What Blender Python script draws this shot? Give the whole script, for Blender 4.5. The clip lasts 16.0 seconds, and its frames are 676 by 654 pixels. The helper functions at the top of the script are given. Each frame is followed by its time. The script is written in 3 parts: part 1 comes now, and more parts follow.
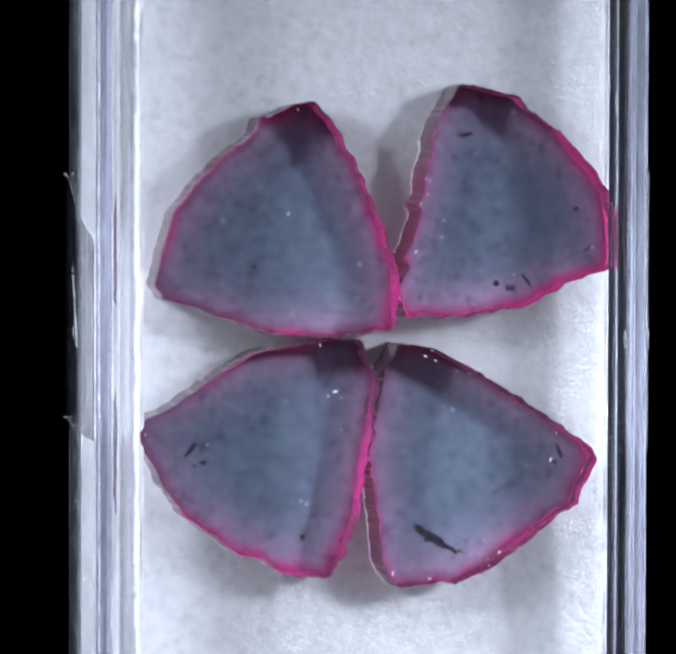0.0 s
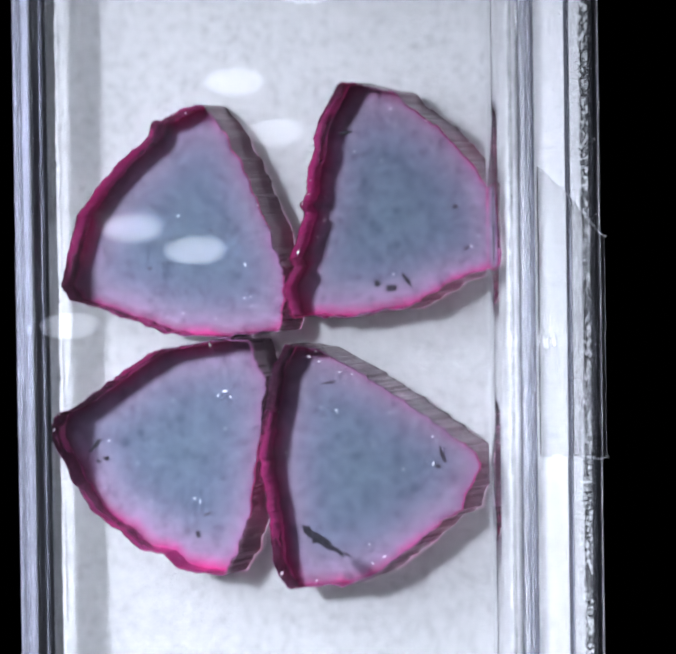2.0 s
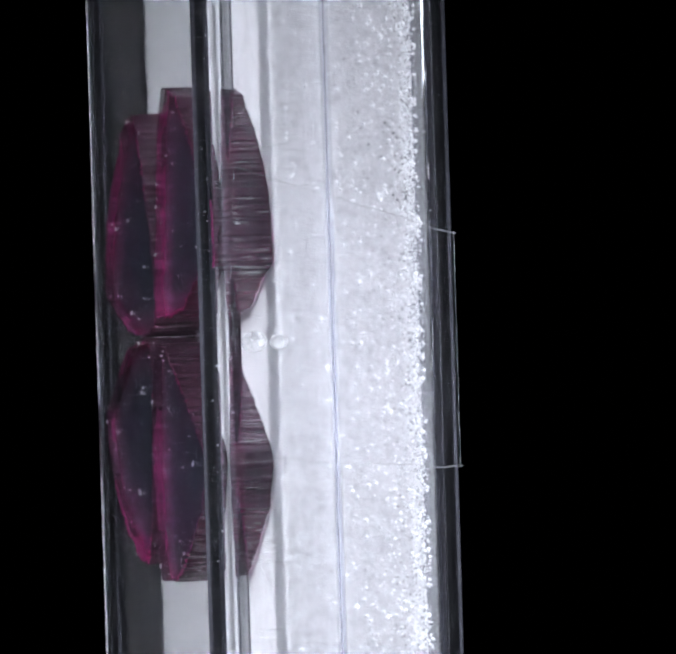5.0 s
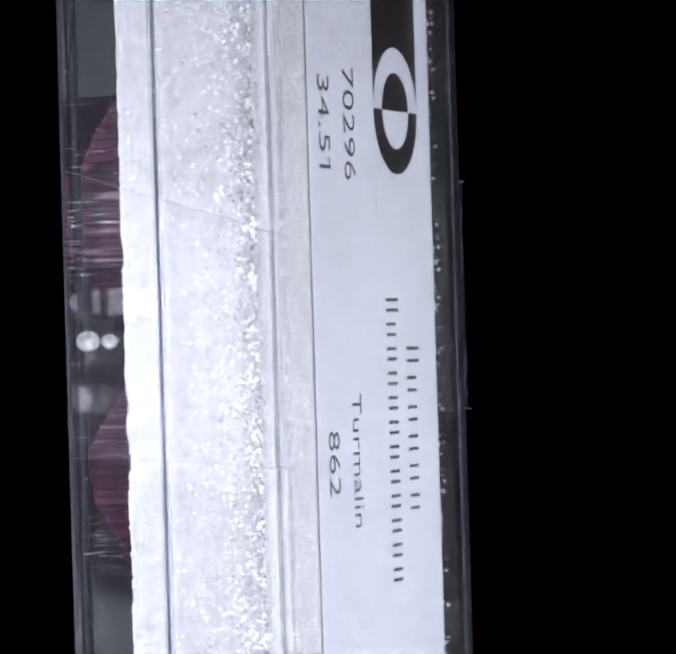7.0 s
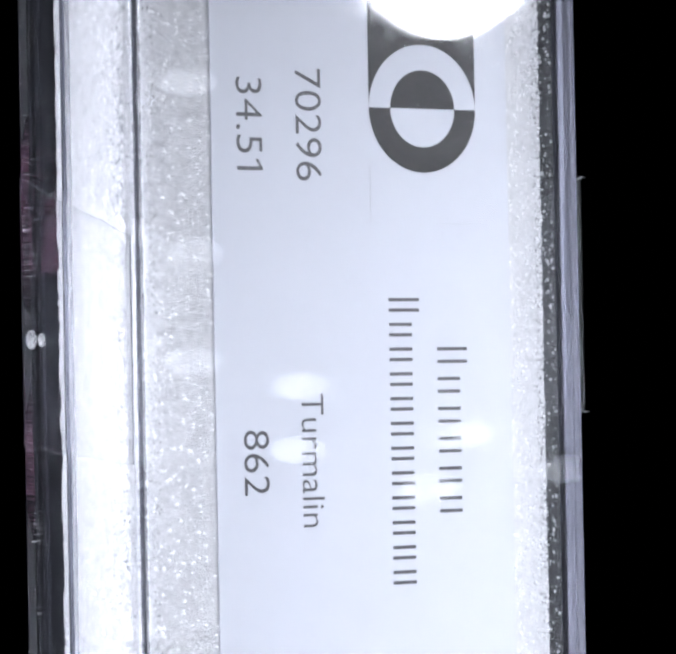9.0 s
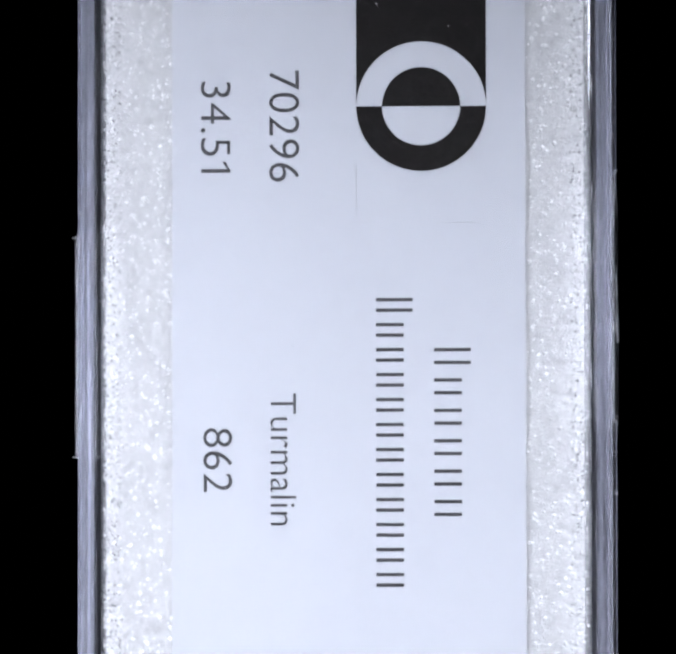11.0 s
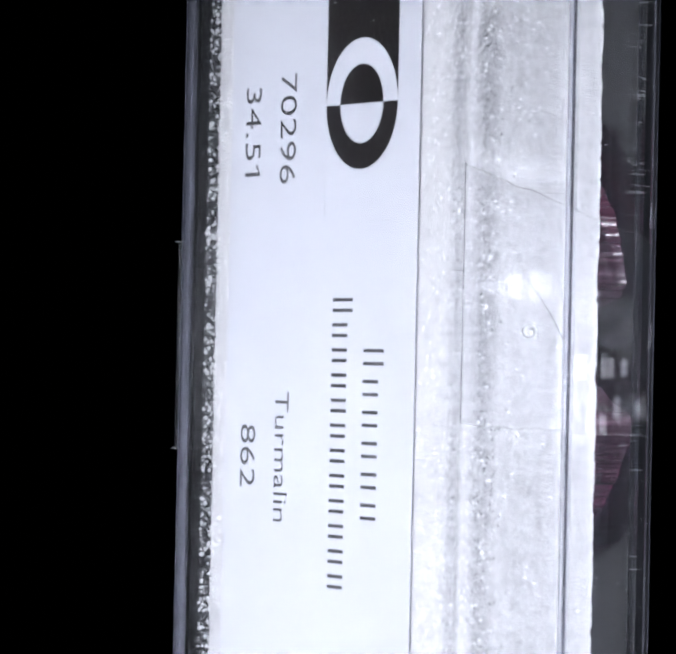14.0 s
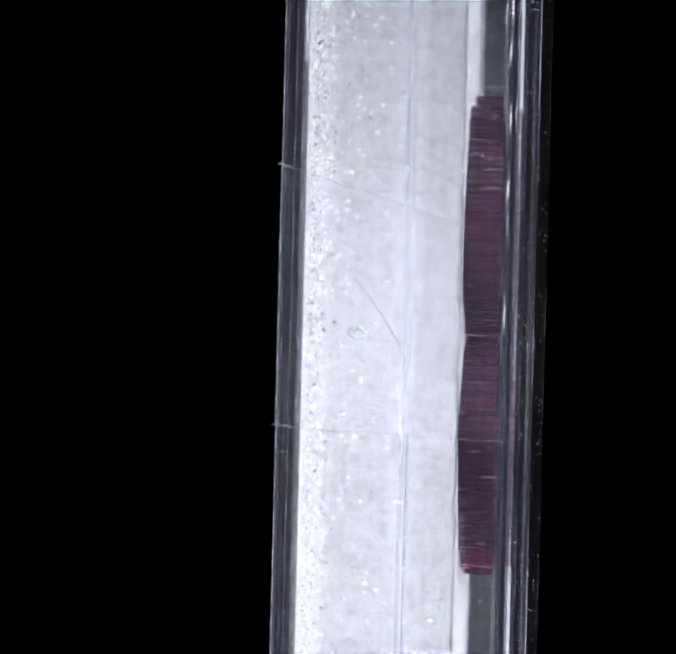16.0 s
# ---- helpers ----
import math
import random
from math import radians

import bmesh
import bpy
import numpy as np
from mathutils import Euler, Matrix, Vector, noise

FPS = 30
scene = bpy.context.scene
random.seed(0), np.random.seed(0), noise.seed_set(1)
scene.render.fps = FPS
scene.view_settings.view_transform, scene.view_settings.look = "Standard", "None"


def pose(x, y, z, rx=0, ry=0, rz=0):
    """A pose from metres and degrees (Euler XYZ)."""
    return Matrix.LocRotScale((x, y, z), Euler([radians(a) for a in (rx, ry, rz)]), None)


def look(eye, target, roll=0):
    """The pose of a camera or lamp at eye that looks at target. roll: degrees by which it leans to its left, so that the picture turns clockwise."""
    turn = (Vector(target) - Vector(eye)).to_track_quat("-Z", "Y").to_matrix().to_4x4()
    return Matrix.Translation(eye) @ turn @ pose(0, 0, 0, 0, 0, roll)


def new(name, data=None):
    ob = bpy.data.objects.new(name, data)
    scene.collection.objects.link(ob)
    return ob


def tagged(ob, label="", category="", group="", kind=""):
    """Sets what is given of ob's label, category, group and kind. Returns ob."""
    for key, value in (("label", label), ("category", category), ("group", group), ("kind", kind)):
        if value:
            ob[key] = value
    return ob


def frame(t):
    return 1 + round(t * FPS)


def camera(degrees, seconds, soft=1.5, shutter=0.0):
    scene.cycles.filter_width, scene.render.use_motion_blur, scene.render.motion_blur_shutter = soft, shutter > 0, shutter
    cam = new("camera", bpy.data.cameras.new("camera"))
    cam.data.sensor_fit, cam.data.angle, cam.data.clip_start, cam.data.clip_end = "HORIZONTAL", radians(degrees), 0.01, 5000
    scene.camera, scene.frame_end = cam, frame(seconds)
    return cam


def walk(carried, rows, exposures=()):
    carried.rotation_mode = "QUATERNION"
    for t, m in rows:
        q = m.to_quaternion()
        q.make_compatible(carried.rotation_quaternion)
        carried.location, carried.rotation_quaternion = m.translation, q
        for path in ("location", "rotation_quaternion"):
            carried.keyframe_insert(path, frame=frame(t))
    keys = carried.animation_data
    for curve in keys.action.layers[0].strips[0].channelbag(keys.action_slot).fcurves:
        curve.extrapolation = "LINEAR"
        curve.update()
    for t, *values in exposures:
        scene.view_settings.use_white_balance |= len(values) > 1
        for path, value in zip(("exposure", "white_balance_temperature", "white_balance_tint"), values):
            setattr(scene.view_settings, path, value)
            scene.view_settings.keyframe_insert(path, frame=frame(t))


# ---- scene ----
MM = 0.001
BX = -0.3                      # the box sits a little off the turning axis, in millimetres
H = 0.18                       # height of the turning centre above the table
cam = camera(10.53, 16.0, soft=2.9)
walk(cam, [(0.0, look((0, -0.2552, H), (0, 0, H))), (16.0, look((0, -0.2552, H), (0, 0, H)))],
     [(0.0, 0.22, 6150, 8), (2.0, 0.18, 6350, 9), (4.0, 0.13, 6500, 10), (5.0, 0.1, 6500, 10), (7.5, -0.08, 6500, 10), (9.0, -0.08, 6500, 10), (12.5, -0.13, 6500, 10), (14.0, 0.0, 6500, 10), (16.0, 0.16, 6500, 10)])

# ---- world and large lights ----
world = bpy.data.worlds.new("dark_studio")
scene.world = world
world.use_nodes = True
world.node_tree.nodes["Background"].inputs["Color"].default_value = (0.6, 0.7, 1.0, 1)
world.node_tree.nodes["Background"].inputs["Strength"].default_value = 0.001
scene.view_settings.exposure = 0.0


def area_lamp(name, eye, target, sx, sy, watts, colour):
    data = bpy.data.lights.new(name, "AREA")
    data.shape, data.size, data.size_y, data.energy, data.color = "ELLIPSE", sx, sy, watts, colour
    ob = new(name, data)
    ob.matrix_world = look(eye, target)
    return ob


def around(az, dist, z):
    """A place round the turning axis; az: degrees from the camera, to its right."""
    a = radians(az)
    return (math.sin(a) * dist, -math.cos(a) * dist, H + z)


COOL = (0.845, 0.885, 0.99)
LAMPS = [(-53.5, 0.165, 0.026, 0.0345, 0.0315), (69.2, 0.165, 0.026, 0.0315, 0.0245)]
for az, dist, z, watts, rise in LAMPS:
    lamp = area_lamp("lamp_light", around(az, dist - 0.010, z + rise), (0, 0, H - 0.046), 0.022, 0.027, watts, COOL)
    lamp.data.spread = radians(62)


# ---- materials ----
def material(name):
    m = bpy.data.materials.new(name)
    m.use_nodes = True
    t = m.node_tree
    b = t.nodes["Principled BSDF"]
    return m, t, b


def add(t, kind, **values):
    n = t.nodes.new(kind)
    for key, v in values.items():
        n.inputs[key.replace("_", " ")].default_value = v
    return n


def grain(t, scale, detail=4.0, rough=0.6):
    co = t.nodes.new("ShaderNodeTexCoord")
    n = add(t, "ShaderNodeTexNoise", Scale=scale, Detail=detail, Roughness=rough)
    t.links.new(co.outputs["Object"], n.inputs["Vector"])
    return n


def ramp(t, fac, stops):
    r = t.nodes.new("ShaderNodeValToRGB")
    e = r.color_ramp.elements
    while len(e) < len(stops):
        e.new(0.5)
    for el, (p, c) in zip(e, stops):
        el.position, el.color = p, (*c, 1)
    t.links.new(fac, r.inputs["Fac"])
    return r


def bump(t, b, height, strength, distance):
    n = add(t, "ShaderNodeBump", Strength=strength, Distance=distance)
    t.links.new(height, n.inputs["Height"])
    t.links.new(n.outputs["Normal"], b.inputs["Normal"])


def plain(name, colour, rough=0.5, metal=0.0, scale=900, spread=0.15, bump_mm=0.02):
    m, t, b = material(name)
    n = grain(t, scale)
    lo = tuple(c * (1 - spread) for c in colour)
    hi = tuple(min(1, c * (1 + spread)) for c in colour)
    r = ramp(t, n.outputs["Fac"], [(0.3, lo), (0.7, hi)])
    t.links.new(r.outputs["Color"], b.inputs["Base Color"])
    b.inputs["Roughness"].default_value, b.inputs["Metallic"].default_value = rough, metal
    bump(t, b, n.outputs["Fac"], 0.4, bump_mm * MM)
    return m


def clear_plastic(name, tint, rough, ior, haze):
    m, t, b = material(name)
    b.inputs["Transmission Weight"].default_value = 1.0
    b.inputs["Base Color"].default_value = (*tint, 1)
    b.inputs["IOR"].default_value = ior
    n = grain(t, 260, 6.0, 0.7)
    r = ramp(t, n.outputs["Fac"], [(0.45, (rough,) * 3), (0.8, (rough * 4 + 0.03,) * 3)])
    t.links.new(r.outputs["Color"], b.inputs["Roughness"])
    bump(t, b, grain(t, 90, 2.0).outputs["Fac"], 0.12, 0.02 * MM)
    scuff_glow = t.nodes.new("ShaderNodeBsdfDiffuse")
    scuff_glow.inputs["Color"].default_value = (0.8, 0.82, 0.86, 1)
    mix = t.nodes.new("ShaderNodeMixShader")
    h = ramp(t, grain(t, 420, 6.0, 0.75).outputs["Fac"], [(0.35, (haze * 0.4,) * 3), (0.75, (haze * 2.0,) * 3)])
    t.links.new(h.outputs["Color"], mix.inputs["Fac"])
    t.links.new(b.outputs[0], mix.inputs[1])
    t.links.new(scuff_glow.outputs[0], mix.inputs[2])
    t.links.new(mix.outputs[0], t.nodes["Material Output"].inputs["Surface"])
    return m


def wall_material(name, low, high):
    """Clear moulded walls: lilac haze streaks along the draw direction paint light caught inside the plastic."""
    m, t, b = material(name)
    b.inputs["Transmission Weight"].default_value = 1.0
    b.inputs["Base Color"].default_value = (0.98, 0.985, 1.0, 1)
    b.inputs["IOR"].default_value = 1.5
    b.inputs["Roughness"].default_value = 0.03
    at = t.nodes.new("ShaderNodeTexCoord")
    squash = t.nodes.new("ShaderNodeMapping")
    squash.inputs["Scale"].default_value = (1.0, 1.0, 0.01)
    t.links.new(at.outputs["Object"], squash.inputs["Vector"])
    streak = grain(t, 2200, 5.0, 0.7)
    t.links.new(squash.outputs["Vector"], streak.inputs["Vector"])
    bump(t, b, streak.outputs["Fac"], 0.15, 0.02 * MM)
    scuff_glow = t.nodes.new("ShaderNodeBsdfDiffuse")
    scuff_glow.inputs["Color"].default_value = (0.66, 0.68, 0.82, 1)
    mix = t.nodes.new("ShaderNodeMixShader")
    h = ramp(t, streak.outputs["Fac"], [(0.38, (low,) * 3), (0.54, (high * 0.45,) * 3), (0.66, (high,) * 3)])
    t.links.new(h.outputs["Color"], mix.inputs["Fac"])
    t.links.new(b.outputs[0], mix.inputs[1])
    t.links.new(scuff_glow.outputs[0], mix.inputs[2])
    t.links.new(mix.outputs[0], t.nodes["Material Output"].inputs["Surface"])
    return m


def frosted_material():
    """A faint whitish mark in clear plastic."""
    m, t, b = material("frosted_mark")
    b.inputs["Base Color"].default_value = (0.85, 0.86, 0.88, 1)
    b.inputs["Roughness"].default_value = 0.15
    clear, mix = t.nodes.new("ShaderNodeBsdfTransparent"), t.nodes.new("ShaderNodeMixShader")
    r = ramp(t, grain(t, 1200, 4.0).outputs["Fac"], [(0.3, (0.5,) * 3), (0.7, (0.85,) * 3)])
    t.links.new(r.outputs["Color"], mix.inputs["Fac"])
    t.links.new(b.outputs[0], mix.inputs[1])
    t.links.new(clear.outputs[0], mix.inputs[2])
    t.links.new(mix.outputs[0], t.nodes["Material Output"].inputs["Surface"])
    return m


def foam_material():
    m, t, b = material("white_foam")
    fine, coarse = grain(t, 3200, 6.0, 0.75), grain(t, 1500, 3.0)
    mix = t.nodes.new("ShaderNodeMath")
    mix.operation = "MULTIPLY"
    t.links.new(fine.outputs["Fac"], mix.inputs[0])
    t.links.new(coarse.outputs["Fac"], mix.inputs[1])
    r = ramp(t, mix.outputs[0], [(0.12, (0.52, 0.525, 0.54)), (0.23, (0.65, 0.655, 0.665)), (0.36, (0.71, 0.71, 0.72))])
    t.links.new(r.outputs["Color"], b.inputs["Base Color"])
    b.inputs["Roughness"].default_value = 0.85
    b.inputs["Specular IOR Level"].default_value = 0.25
    bump(t, b, fine.outputs["Fac"], 0.8, 0.17 * MM)
    return m


def paper_material():
    m, t, b = material("label_paper")
    n = grain(t, 1500, 4.0)
    r = ramp(t, n.outputs["Fac"], [(0.3, (0.60, 0.62, 0.67)), (0.7, (0.64, 0.655, 0.70))])
    t.links.new(r.outputs["Color"], b.inputs["Base Color"])
    b.inputs["Roughness"].default_value = 0.55
    bump(t, b, n.outputs["Fac"], 0.25, 0.02 * MM)
    return m


def zone_ramp(t, weight, stops):
    """Colour by the 'zone' value of the mesh (0 at the rim, 1 in the core), clouded by noise."""
    at = t.nodes.new("ShaderNodeAttribute")
    at.attribute_name = "zone"
    cloud = grain(t, 420, 8.0, 0.75)
    ma = t.nodes.new("ShaderNodeMath")
    ma.operation = "MULTIPLY_ADD"
    t.links.new(cloud.outputs["Fac"], ma.inputs[0])
    ma.inputs[1].default_value = weight
    t.links.new(at.outputs["Fac"], ma.inputs[2])
    return ramp(t, ma.outputs[0], stops)


def polished_material():
    """The clear polished front of a slice."""
    m, t, b = material("polished_tourmaline")
    r = zone_ramp(t, 0.12, [(0.07, (0.93, 0.36, 0.64)), (0.12, (0.92, 0.66, 0.82)), (0.20, (0.92, 0.85, 0.93)), (0.45, (0.88, 0.90, 0.96)), (1.0, (0.84, 0.91, 0.95))])
    t.links.new(r.outputs["Color"], b.inputs["Base Color"])
    b.inputs["Transmission Weight"].default_value = 1.0
    b.inputs["IOR"].default_value = 1.62
    b.inputs["Roughness"].default_value = 0.02
    bump(t, b, grain(t, 500, 4.0).outputs["Fac"], 0.12, 0.02 * MM)
    return m


def prism_material():
    """The striated natural sides, dark pink."""
    m, t, b = material("pink_prism_side")
    n = grain(t, 500, 4.0)
    dark = ramp(t, n.outputs["Fac"], [(0.3, (0.055, 0.024, 0.036)), (0.5, (0.075, 0.035, 0.055)), (0.75, (0.045, 0.037, 0.05))])
    t.links.new(dark.outputs["Color"], b.inputs["Base Color"])
    b.inputs["Transmission Weight"].default_value = 0.18
    b.inputs["IOR"].default_value = 1.62
    b.inputs["Roughness"].default_value = 0.08
    bump(t, b, n.outputs["Fac"], 0.3, 0.04 * MM)
    glass = add(t, "ShaderNodeBsdfGlass", Roughness=0.08, IOR=1.62)
    r = ramp(t, n.outputs["Fac"], [(0.3, (0.46, 0.02, 0.15)), (0.5, (0.30, 0.03, 0.13)), (0.7, (0.07, 0.04, 0.07))])
    t.links.new(r.outputs["Color"], glass.inputs["Color"])
    bump(t, glass, n.outputs["Fac"], 0.3, 0.04 * MM)
    thin = t.nodes.new("ShaderNodeBsdfTranslucent")
    # Dark and bright pink patches paint uneven shading along the sides.
    patch = ramp(t, grain(t, 120, 2.0).outputs["Fac"], [(0.45, (0.14, 0.06, 0.11)), (0.60, (1.0, 0.03, 0.30))])
    t.links.new(patch.outputs["Color"], thin.inputs["Color"])
    both = add(t, "ShaderNodeMixShader", Fac=0.07)
    t.links.new(b.outputs[0], both.inputs[1])
    t.links.new(glass.outputs[0], both.inputs[2])
    mix = add(t, "ShaderNodeMixShader", Fac=0.05)
    t.links.new(both.outputs[0], mix.inputs[1])
    t.links.new(thin.outputs[0], mix.inputs[2])
    t.links.new(mix.outputs[0], t.nodes["Material Output"].inputs["Surface"])
    return m


def zoned_material():
    """The zoned body of a slice, seen at its back: pink rim, lilac, grey-blue core."""
    m, t, b = material("zoned_tourmaline")
    r = zone_ramp(t, 0.16, [(0.10, (0.90, 0.07, 0.36)), (0.15, (0.78, 0.25, 0.52)), (0.22, (0.60, 0.46, 0.65)),
                            (0.34, (0.47, 0.41, 0.54)), (0.45, (0.34, 0.345, 0.46)), (0.62, (0.26, 0.305, 0.40)), (1.0, (0.25, 0.315, 0.40))])
    fine = grain(t, 900, 9.0, 0.75)
    spot = ramp(t, fine.outputs["Fac"], [(0.30, (0.45, 0.45, 0.50)), (0.44, (0.84, 0.84, 0.87)), (0.6, (1.0, 1.0, 1.0))])
    mu = t.nodes.new("ShaderNodeMix")
    mu.data_type, mu.blend_type = "RGBA", "MULTIPLY"
    mu.inputs["Factor"].default_value = 1.0
    # A dusky copy of the rim colours, picked by noise, paints its shaded stretches.
    dusk = zone_ramp(t, 0.16, [(0.08, (0.48, 0.09, 0.26)), (0.13, (0.50, 0.28, 0.42)), (0.20, (0.54, 0.43, 0.58)), (0.30, (0.44, 0.38, 0.50)),
                              (0.45, (0.34, 0.345, 0.46)), (0.62, (0.26, 0.305, 0.40)), (1.0, (0.25, 0.315, 0.40))])
    where = ramp(t, grain(t, 110, 2.0).outputs["Fac"], [(0.46, (0.0, 0.0, 0.0)), (0.58, (1.0, 1.0, 1.0))])
    pick = t.nodes.new("ShaderNodeMix")
    pick.data_type = "RGBA"
    t.links.new(where.outputs["Color"], pick.inputs["Factor"])
    t.links.new(dusk.outputs["Color"], pick.inputs["A"])
    t.links.new(r.outputs["Color"], pick.inputs["B"])
    t.links.new(pick.outputs["Result"], mu.inputs["A"])
    t.links.new(spot.outputs["Color"], mu.inputs["B"])
    t.links.new(mu.outputs["Result"], b.inputs["Base Color"])
    b.inputs["Roughness"].default_value = 0.5
    b.inputs["IOR"].default_value = 1.1
    clear = add(t, "ShaderNodeBsdfGlass", Roughness=0.02, IOR=1.672)
    lift = t.nodes.new("ShaderNodeGamma")
    lift.inputs["Gamma"].default_value = 0.7
    t.links.new(mu.outputs["Result"], lift.inputs["Color"])
    t.links.new(lift.outputs["Color"], clear.inputs["Color"])
    mix = add(t, "ShaderNodeMixShader", Fac=0.93)
    t.links.new(b.outputs[0], mix.inputs[1])
    t.links.new(clear.outputs[0], mix.inputs[2])
    t.links.new(mix.outputs[0], t.nodes["Material Output"].inputs["Surface"])
    return m


def pink_zone_material():
    """The pink outer growth zone just under the prism sides."""
    m, t, b = material("pink_growth_zone")
    r = ramp(t, grain(t, 130, 3.0).outputs["Fac"], [(0.40, (0.42, 0.27, 0.38)), (0.50, (0.92, 0.20, 0.52)), (0.58, (1.0, 0.12, 0.50))])
    t.links.new(r.outputs["Color"], b.inputs["Base Color"])
    b.inputs["Roughness"].default_value = 0.6
    thin = t.nodes.new("ShaderNodeBsdfTranslucent")
    t.links.new(r.outputs["Color"], thin.inputs["Color"])
    mix = add(t, "ShaderNodeMixShader", Fac=0.45)
    t.links.new(b.outputs[0], mix.inputs[1])
    t.links.new(thin.outputs[0], mix.inputs[2])
    clear = t.nodes.new("ShaderNodeBsdfTransparent")
    clear.inputs["Color"].default_value = (0.95, 0.72, 0.85, 1)
    part_clear = t.nodes.new("ShaderNodeMixShader")
    cover = ramp(t, grain(t, 130, 3.0).outputs["Fac"], [(0.42, (0.10,) * 3), (0.58, (0.52,) * 3)])
    t.links.new(cover.outputs["Color"], part_clear.inputs["Fac"])
    t.links.new(clear.outputs[0], part_clear.inputs[1])
    t.links.new(mix.outputs[0], part_clear.inputs[2])
    t.links.new(part_clear.outputs[0], t.nodes["Material Output"].inputs["Surface"])
    return m


def glow_material(name, colour, strength):
    m, t, b = material(name)
    b.inputs["Base Color"].default_value = (0.8, 0.8, 0.8, 1)
    b.inputs["Emission Color"].default_value = (*colour, 1)
    b.inputs["Emission Strength"].default_value = strength
    return m


PLASTIC = clear_plastic("clear_polystyrene", (0.985, 0.99, 1.0), 0.01, 1.5, 0.004)
# Haze on walls, edges and rims stands in for light piped through them.
WALL = wall_material("light_streaked_polystyrene", 0.003, 0.045)
EDGE = wall_material("polystyrene_edge", 0.01, 0.26)
# The lip's strong haze paints the bright line reflected along the seam.
LIP = wall_material("polystyrene_lip", 0.10, 0.55)
RIM = wall_material("polystyrene_rim", 0.01, 0.07)
PLASTIC_BACK = clear_plastic("worn_polystyrene", (0.985, 0.99, 1.0), 0.02, 1.5, 0.004)
FROST = frosted_material()
FILM = clear_plastic("clear_tape_film", (0.985, 0.985, 0.99), 0.008, 1.45, 0.002)
FOAM = foam_material()
PAPER = paper_material()
GEM_FRONT, GEM_SIDE, GEM_BACK, GEM_ZONE = polished_material(), prism_material(), zoned_material(), pink_zone_material()
# Grey metallic facets stand in for the shade inside open foam pores.
PORE = plain("pore_shade", (0.60, 0.61, 0.63), 0.2, 0.6, 900, 0.3)
WHITE = plain("white_fleck", (0.88, 0.88, 0.90), 0.35)
# Near-white colour paints the glints of foam bubbles and crystal chips.
SPARKLE = plain("painted_glint", (0.97, 0.97, 0.98), 0.10, 0.0, 900, 0.03)
INK = plain("black_ink", (0.013, 0.011, 0.011), 0.34, scale=3000, spread=0.4, bump_mm=0.16)
INK.node_tree.nodes["Principled BSDF"].inputs["Specular IOR Level"].default_value = 0.26
SPARKLE.node_tree.nodes["Principled BSDF"].inputs["Specular IOR Level"].default_value = 0.9
GREY_INK = plain("dark_grey_ink", (0.07, 0.07, 0.075), 0.5, scale=3000, spread=0.3)
PALE_INK = plain("pale_grey_ink", (0.42, 0.43, 0.46), 0.5, scale=3000, spread=0.3)
BLACK = plain("dark_inclusion", (0.035, 0.03, 0.045), 0.35, scale=3500, spread=0.8, bump_mm=0.1)
FABRIC = plain("black_fabric", (0.002, 0.002, 0.0022), 0.95, scale=1500, spread=0.4, bump_mm=0.1)
DARK_METAL = plain("black_anodised_metal", (0.01, 0.01, 0.011), 0.6, scale=800)
FIBRE = plain("grey_fibre", (0.45, 0.45, 0.47), 0.5)
FACET_GLOW = glow_material("glowing_facet", COOL, 2.6)


# ---- mesh helpers ----
def part(name, bm, mat, parent=None, label="", smooth=False):
    """Links a bmesh as one mesh object, under a thing or part if given."""
    me = bpy.data.meshes.new(name)
    bmesh.ops.recalc_face_normals(bm, faces=bm.faces)
    for f in bm.faces:
        f.smooth = smooth
    bm.to_mesh(me)
    bm.free()
    me.materials.append(mat)
    ob = new(name, me)
    ob.parent = parent
    if label:
        ob["label"] = label
    return ob


def scaled(points):
    return [Vector(p) * MM for p in points]


def loft(bm, loops, cap_first=False, cap_last=False, closed=False):
    rows = [[bm.verts.new(p) for p in lp] for lp in loops]
    pairs = list(zip(rows, rows[1:])) + ([(rows[-1], rows[0])] if closed else [])
    for a, b in pairs:
        n = len(a)
        for i in range(n):
            bm.faces.new((a[i], a[(i + 1) % n], b[(i + 1) % n], b[i]))
    if cap_first:
        bm.faces.new(rows[0])
    if cap_last:
        bm.faces.new(rows[-1])
    return rows


def rounded_loop(y, hx, hz, r, n=6, dx=0.0):
    """A rounded rectangle in the plane y, in millimetres."""
    out = []
    for cx, cz, a0 in ((hx - r, hz - r, 0), (-hx + r, hz - r, 90), (-hx + r, -hz + r, 180), (hx - r, -hz + r, 270)):
        for i in range(n + 1):
            a = radians(a0 + 90 * i / n)
            out.append(Vector((BX + dx + cx + r * math.cos(a), y, cz + r * math.sin(a))) * MM)
    return out


def block(bm, x0, x1, y0, y1, z0, z1):
    v = [bm.verts.new(Vector(p) * MM) for p in ((x0, y0, z0), (x1, y0, z0), (x1, y1, z0), (x0, y1, z0), (x0, y0, z1), (x1, y0, z1), (x1, y1, z1), (x0, y1, z1))]
    for f in ((0, 3, 2, 1), (4, 5, 6, 7), (0, 1, 5, 4), (1, 2, 6, 5), (2, 3, 7, 6), (3, 0, 4, 7)):
        bm.faces.new([v[i] for i in f])


